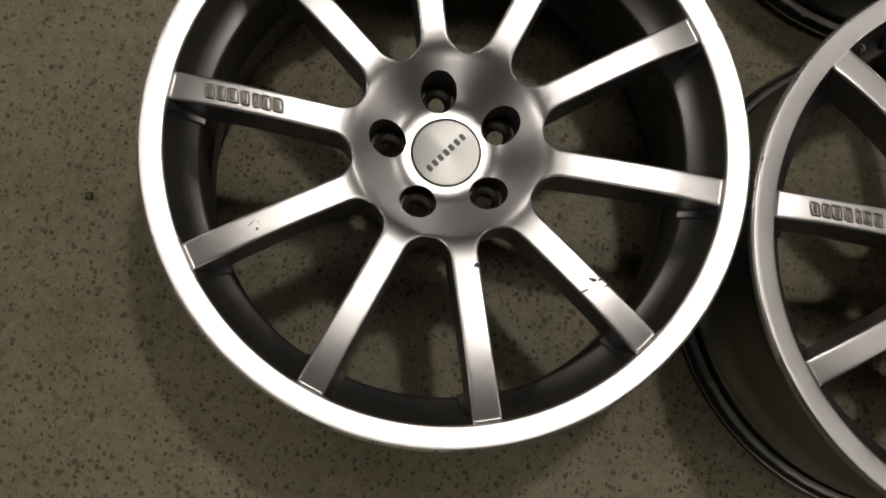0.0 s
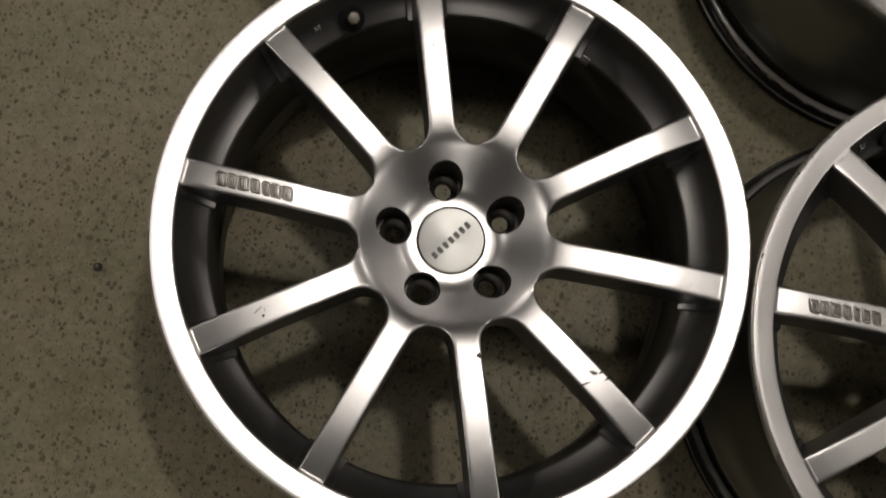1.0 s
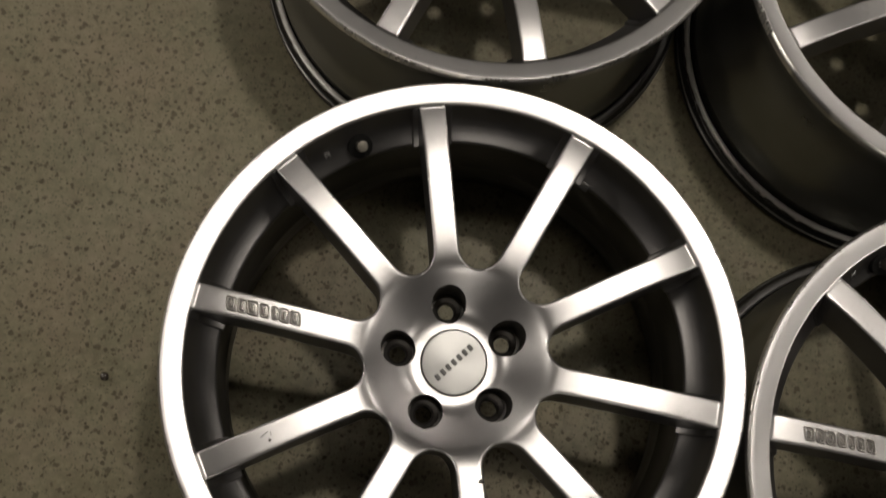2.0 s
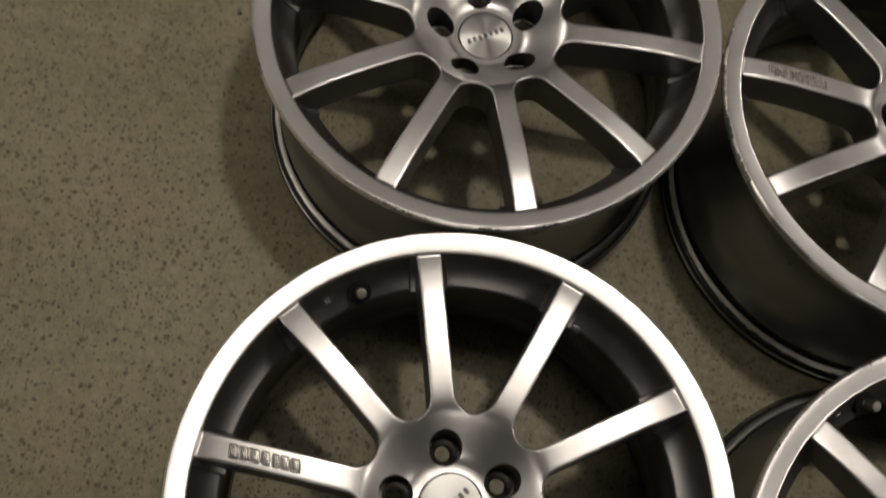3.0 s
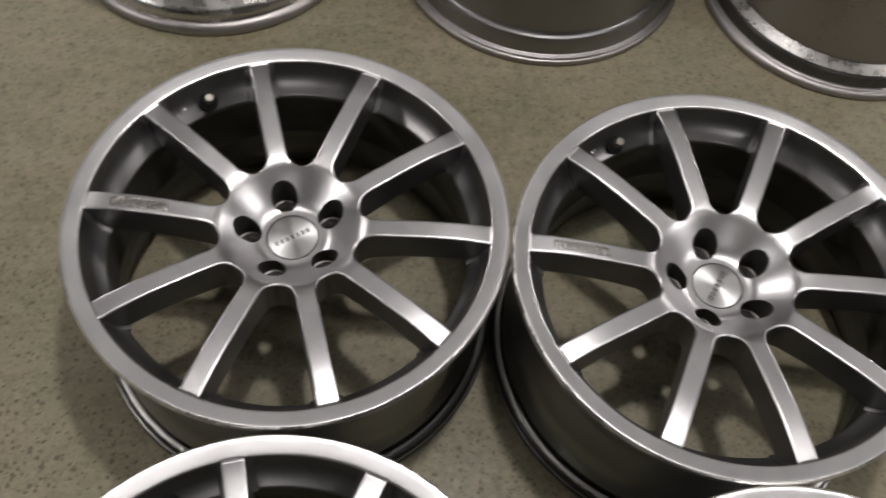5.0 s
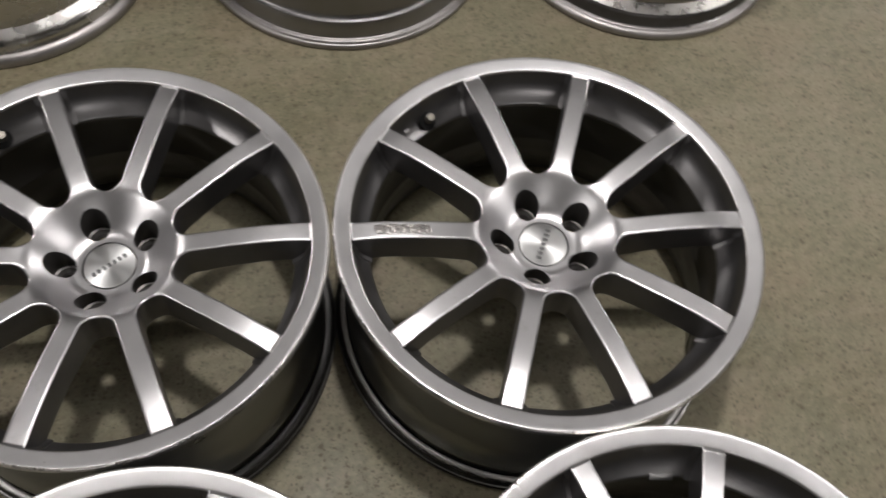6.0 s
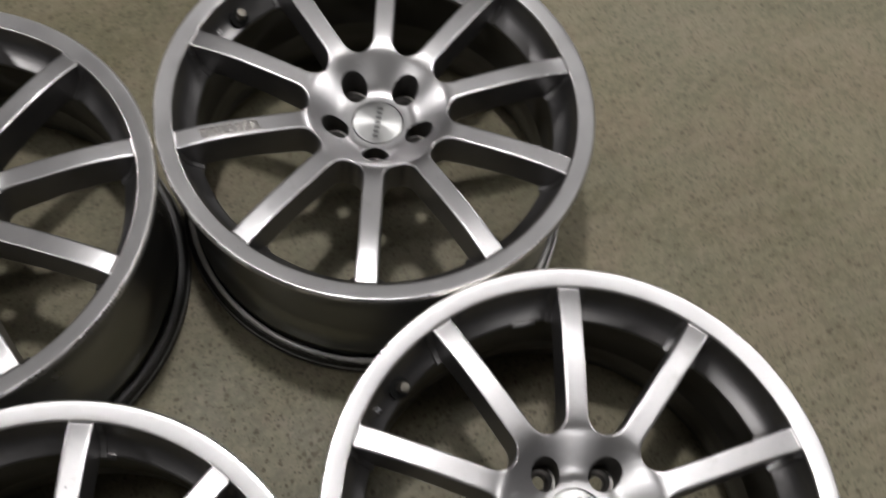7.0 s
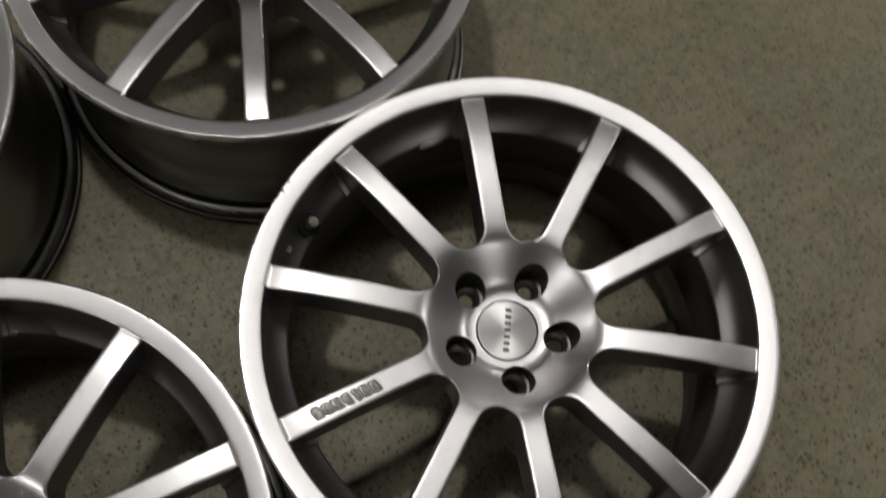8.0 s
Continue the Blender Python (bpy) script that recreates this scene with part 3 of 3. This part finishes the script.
def scratch(parent, r, degrees, long, wide, turn):
    """A ragged chip in the paint of a spoke."""
    rng = random.Random(int(r * 1e5) + int(degrees * 10))
    bm = bmesh.new()
    n = 14
    ring = []
    for i in range(n):
        a = 2 * math.pi * i / n
        f = rng.uniform(0.55, 1.1)
        ring.append((long / 2 * math.cos(a) * f, wide / 2 * math.sin(a) * f))
    low = [bm.verts.new((x, y, 0.0)) for x, y in ring]
    high = [bm.verts.new((x * 0.9, y * 0.9, 0.0004)) for x, y in ring]
    bm.faces.new(high)
    for i in range(n):
        j = (i + 1) % n
        bm.faces.new((low[i], low[j], high[j], high[i]))
    spoke = round(degrees / 36) * 36
    side = r * math.sin(radians(degrees - spoke))
    bmesh.ops.rotate(bm, verts=bm.verts, cent=(0, 0, 0), matrix=Matrix.Rotation(radians(turn), 3, "Z"))
    bmesh.ops.translate(bm, verts=bm.verts, vec=(0, side, 0))
    part("paint_chip", laid_on_face(bm, r * math.cos(radians(degrees - spoke)), radians(spoke), sink=0.0002), CHIP, parent)


def alloy_wheel(label):
    wheel = tagged(new("alloy_wheel"), label, "wheel", "matching alloy wheels")
    face = part("spoke_face", drilled(spider(), [bolt_cutter(k) for k in range(BOLTS)]), SILVER, wheel, "satin silver hub with ten spokes", smooth=32)
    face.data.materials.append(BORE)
    face.data.materials.append(SHADED_SILVER)
    face.data.materials.append(SEAT)
    seat = face_height(0.0529) - 0.030
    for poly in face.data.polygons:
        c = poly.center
        # flanks and back take the darker silver, which paints in their shade
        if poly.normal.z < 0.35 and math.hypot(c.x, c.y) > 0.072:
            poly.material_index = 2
        # walls of the bolt holes get a darker colour that deepens their shade
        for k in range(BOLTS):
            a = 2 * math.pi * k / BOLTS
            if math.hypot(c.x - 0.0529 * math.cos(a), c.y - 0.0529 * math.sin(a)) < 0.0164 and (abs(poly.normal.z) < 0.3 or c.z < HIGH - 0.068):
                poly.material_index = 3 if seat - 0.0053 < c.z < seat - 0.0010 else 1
    h = HIGH
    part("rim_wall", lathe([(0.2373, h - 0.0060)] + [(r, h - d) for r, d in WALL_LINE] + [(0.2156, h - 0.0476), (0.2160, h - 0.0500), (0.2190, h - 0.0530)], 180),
         SHADED_SILVER, wheel, "silver inner wall sloping to the barrel", smooth=50)
    root_pads(wheel)
    hull = part("barrel", lathe([(0.2190, h - 0.0530), (0.2230, h - 0.0570), (0.2240, h - 0.0640), (0.2215, h - 0.0900), (0.2213, h - 0.1250), (0.2206, h - 0.1262), (0.2205, h - 0.1300), (0.2210, h - 0.1320), (0.2210, h - 0.1500), (0.2265, h - 0.1850),
                          (0.2330, h - 0.1960), (0.2345, h - 0.2130), (0.2410, h - 0.2190), (0.2440, h - 0.2150), (0.2440, h - 0.2000), (0.2455, h - 0.1955), (0.2430, h - 0.1910),
                          (0.2370, h - 0.1850), (0.2310, h - 0.1560), (0.2300, h - 0.1000), (0.2290, h - 0.0600), (0.2360, h - 0.0480), (0.2425, h - 0.0400), (0.2430, h - 0.0150)], 180),
         BARREL, wheel, "dark grey painted barrel", smooth=40).data
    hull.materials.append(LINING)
    # inward faces go near-black: the shade inside the barrel put into colour
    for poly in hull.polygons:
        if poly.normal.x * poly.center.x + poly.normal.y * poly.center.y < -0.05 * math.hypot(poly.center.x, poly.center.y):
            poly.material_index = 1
    inner_flange(wheel)
    valve(wheel)
    casting_mark(wheel)
    at = 0.2035
    for wide, tall, step in EMBLEM_ROW:
        emblem_bar(wheel, at, wide, tall)
        at -= step / 1000
    return wheel


WHEELS = [
    ("satin silver ten-spoke alloy wheel with chipped spokes, face up on concrete", 0.0, 0.0, 3.0689, 55),
    ("satin silver ten-spoke alloy wheel with bright lip lying on concrete floor", 0.5195, -0.0309, 3.0974, 58),
    ("satin silver ten-spoke alloy wheel with grey lip lying on concrete floor", -0.0298, 0.5202, 3.1041, 34),
    ("satin silver ten-spoke alloy wheel with scuffed lip lying on concrete floor", 0.4888, 0.4850, 3.0565, 66),
]


def rear_wheel(name, label, x, y, turn, rim, steel, edge, flange, band, profile):
    """Another wheel of the row behind: barrel, lip and a plain face."""
    thing = tagged(new(name), label, "wheel", "wheels in the row behind")
    barrel = part("barrel", lathe(profile, 160, closed=True), steel, thing, smooth=40)
    part("flange", lathe(flange, 160, closed=True), edge, barrel, smooth=50)
    if band:
        part("machined_band", lathe(band, 160, closed=True), BRUSHED, barrel, "bright lathe-turned band", smooth=40)
    if name == "machined_wheel":
        # ring coloured dark in place of the dark reflection on the bead seat
        part("bead_seat", lathe([(0.2325, 0.0188), (0.2349, 0.0200), (0.2334, 0.0225), (0.2322, 0.0345), (0.2310, 0.0390), (0.2290, 0.0408), (0.2270, 0.0408)], 160, closed=True), DARK_BEAD, barrel,
             "dark bead seat ring", smooth=40)
    face = new("spoke_face", FACE_MESH)
    face.parent = thing
    face.scale = (rim * 0.91, rim * 0.91, 1)
    thing.matrix_basis = pose(x, y, 0, 0, 0, turn)
    return thing


# ---- the place ----
def slab(name, x0, x1, y0, y1, z0, z1, material, label, category):
    bm = bmesh.new()
    bmesh.ops.create_cube(bm, size=1, matrix=Matrix.Translation(((x0 + x1) / 2, (y0 + y1) / 2, (z0 + z1) / 2)) @ Matrix.Diagonal((x1 - x0, y1 - y0, z1 - z0, 1)))
    return tagged(part(name, bm, material, smooth=0), label, category, kind="structure")


slab("floor", -8.0, 8.6, -8.0, 9.6, -0.20, 0.0, CONCRETE, "worn olive-grey speckled concrete floor of a workshop", "floor")
slab("wall_west", -8.2, -8.0, -8.2, 9.8, -0.2, 3.0, WALL, "plain dark grey painted workshop wall", "wall")
slab("wall_east", 8.6, 8.8, -8.2, 9.8, -0.2, 3.0, WALL, "plain dark grey painted workshop wall", "wall")
slab("wall_south", -8.0, 8.6, -8.2, -8.0, -0.2, 3.0, WALL, "plain dark grey painted workshop wall", "wall")
slab("wall_north", -8.0, 8.6, 9.6, 9.8, -0.2, 3.0, WALL, "plain dark grey painted workshop wall", "wall")
slab("ceiling", -8.2, 8.8, -8.2, 9.8, 3.0, 3.15, CEILING, "plain grey painted workshop ceiling", "ceiling")

CHIPS = [
    [(319.7, 3.5, 1.3), (312.3, 4, 0.9), (304.9, 2.5, 1.2), (347.9, 1.5, 0.8), (354.1, 1, 0.8), (245.9, 0.7, 1.2), (197.5, 1, 1.3), (263.3, 0.6, 0.9), (294.6, 1.2, 0.8),
     (72.3, 0.8, 1.0), (87.0, 0.8, 1.0), (104.9, 1.2, 0.7), (133.7, 3, 0.9), (140.8, 1.5, 1.2)],
    [(303.3, 2, 2.6), (307.0, 2, 2.2), (309.6, 1, 1.7), (247.1, 1, 0.8), (334.1, 1.5, 1.0), (230.1, 0.8, 1.2), (216.0, 2.5, 0.9), (155.4, 1.6, 2.2)],
    [(128.0, 7, 1.3), (65.7, 2, 0.8), (76.5, 5, 1.0), (98.5, 3, 1.0), (111.9, 3, 1.1), (137.0, 2, 1.0)],
    [(29.6, 4, 1.3), (17.9, 4, 1.4), (6.0, 5, 1.6), (353.0, 4, 1.3), (118.2, 2, 1.0), (135.3, 4, 1.3), (197.0, 2, 0.9), (287.3, 1, 1.0)],
]
first = alloy_wheel(WHEELS[0][0])
centre_cap(first, radians(WHEELS[0][4]))
wheels = [first]
for label, x, y, turn, cap_turn in WHEELS[1:]:
    other = copy_thing(first, Matrix.Translation((x, y, 0)) @ Matrix.Rotation(turn, 4, "Z"))
    tagged(other, label)
    wheels.append(other)
    for child in other.children:
        if child.name.startswith("centre_cap"):
            child.rotation_euler = (0, 0, radians(cap_turn))
first.matrix_basis = Matrix.Rotation(WHEELS[0][3], 4, "Z")
for k, wheel in enumerate(wheels):
    rim_lip(wheel, CHIPS[k], k + 1)
    for piece in wheel.children_recursive:
        if piece.name.startswith("bead_seat"):
            piece.material_slots[0].link = "OBJECT"
            piece.material_slots[0].material = BEADS[k]
balance_weight(wheels[0], 246.5, 0.014)
balance_weight(wheels[1], 263.8, 0.027)
for r, degrees, long, wide, turn in ((0.1701, 141.9, 0.0090, 0.0016, 70), (0.1682, 145.6, 0.0075, 0.0028, 25), (0.1722, 147.0, 0.0040, 0.0020, 80), (0.1800, 147.4, 0.0085, 0.0017, 75),
                                     (0.1765, 36.9, 0.0030, 0.0022, 0), (0.1790, 35.0, 0.0085, 0.0007, 20), (0.1735, 35.4, 0.0045, 0.0006, 80), (0.1087, 112.6, 0.0048, 0.0036, 30),
                                     (0.1821, 320.8, 0.0040, 0.0012, 60), (0.1687, 288.2, 0.0025, 0.0012, 40), (0.1739, 252.6, 0.0025, 0.0012, 10)):
    scratch(first, r, degrees, long * 1.2, wide * 1.5, turn)

FACE_MESH = next(c for c in first.children if c.name.startswith("spoke_face")).data
rear_wheel("polished_wheel", "polished silver wheel with a bright stepped barrel standing on concrete", -0.2514, 1.2455, 0, 0.97, STEEL_A, DULL,
           [(0.2395, 0.0), (0.2490, 0.0), (0.2512, 0.0030), (0.2518, 0.0080), (0.2508, 0.0125), (0.2490, 0.0158), (0.2462, 0.0188), (0.2428, 0.0206), (0.2405, 0.0212), (0.2385, 0.0200)], None,
           [(0.238, 0.001), (0.2400, 0.001), (0.2400, 0.0206), (0.2385, 0.0225), (0.2370, 0.0300), (0.2345, 0.0370), (0.2305, 0.0410),
            (0.2278, 0.0428), (0.2168, 0.0522), (0.2150, 0.0534), (0.2142, 0.0546), (0.2138, 0.0620), (0.2132, 0.0760), (0.2120, 0.1900), (0.2300, 0.2050), (0.2330, 0.2200), (0.2460, 0.2280), (0.2460, 0.2380),
            (0.2300, 0.2380), (0.2080, 0.1900), (0.2080, 0.0800), (0.2250, 0.0300)])
rear_wheel("painted_wheel", "dull silver painted wheel standing on concrete behind the matching set", 0.3210, 1.2305, 0, 0.97, STEEL_B, DULL,
           [(0.2395, 0.0), (0.2490, 0.0), (0.2513, 0.0035), (0.2518, 0.0075), (0.2506, 0.0108), (0.2492, 0.0118), (0.2484, 0.0120), (0.2478, 0.0126), (0.2472, 0.0146), (0.2462, 0.0160), (0.2448, 0.0164),
            (0.2440, 0.0160), (0.2432, 0.0164), (0.2420, 0.0178), (0.2405, 0.0182), (0.2388, 0.0175)], None,
           [(0.238, 0.001), (0.2400, 0.001), (0.2400, 0.0176), (0.2392, 0.0200), (0.2380, 0.0330), (0.2362, 0.0450),
            (0.2345, 0.0485), (0.2310, 0.0495), (0.2280, 0.0520), (0.2262, 0.0600), (0.2250, 0.1900), (0.2400, 0.2050), (0.2430, 0.2200), (0.2500, 0.2280), (0.2500, 0.2380),
            (0.2350, 0.2380), (0.2210, 0.1900), (0.2210, 0.0600), (0.2330, 0.0200)])
rear_wheel("machined_wheel", "bare machined silver wheel standing on concrete behind the matching set", 0.8552, 1.1955, 0, 0.95, STEEL_C, DULL,
           [(0.2362, 0.0), (0.2443, 0.0), (0.2468, 0.0035), (0.2475, 0.0078), (0.2462, 0.0118), (0.2440, 0.0142), (0.2418, 0.0150), (0.2408, 0.0150), (0.2400, 0.0158), (0.2388, 0.0176), (0.2372, 0.0184), (0.2352, 0.0180)],
           [(0.2262, 0.0412), (0.2286, 0.0424), (0.2136, 0.0528), (0.2118, 0.0524)],
           [(r * 1.02, z) for r, z in ((0.230, 0.001), (0.2318, 0.001), (0.2318, 0.0178), (0.2300, 0.0195), (0.2280, 0.0215), (0.2268, 0.0340), (0.2258, 0.0385), (0.2236, 0.0405),
            (0.2222, 0.0410), (0.2082, 0.0512), (0.2078, 0.0530), (0.2074, 0.0560), (0.2068, 0.0750), (0.2060, 0.1900), (0.2280, 0.2050), (0.2300, 0.2200), (0.2420, 0.2280), (0.2420, 0.2380),
            (0.2270, 0.2380), (0.2010, 0.1900), (0.2010, 0.0650), (0.2230, 0.0250))])


def pebble(x, y, size, seed, label):
    """A small rough lump on the floor."""
    rng = random.Random(seed)
    bm = bmesh.new()
    bmesh.ops.create_icosphere(bm, subdivisions=2, radius=size / 2)
    for v in bm.verts:
        v.co *= 1 + 0.25 * noise.noise(v.co * 250 + Vector((seed, 0, 0)))
        v.co.z *= 0.7
    low = min(v.co.z for v in bm.verts)
    bmesh.ops.translate(bm, verts=bm.verts, vec=(x, y, -low - 0.0005))
    tagged(part("pebble", bm, STONE, smooth=60), label, "pebble")


pebble(-0.3646, -0.0471, 0.0095, 3, "small dark grey pebble on the concrete floor")
pebble(-0.3579, 0.6162, 0.0060, 8, "tiny dark crumb lying on the concrete floor")
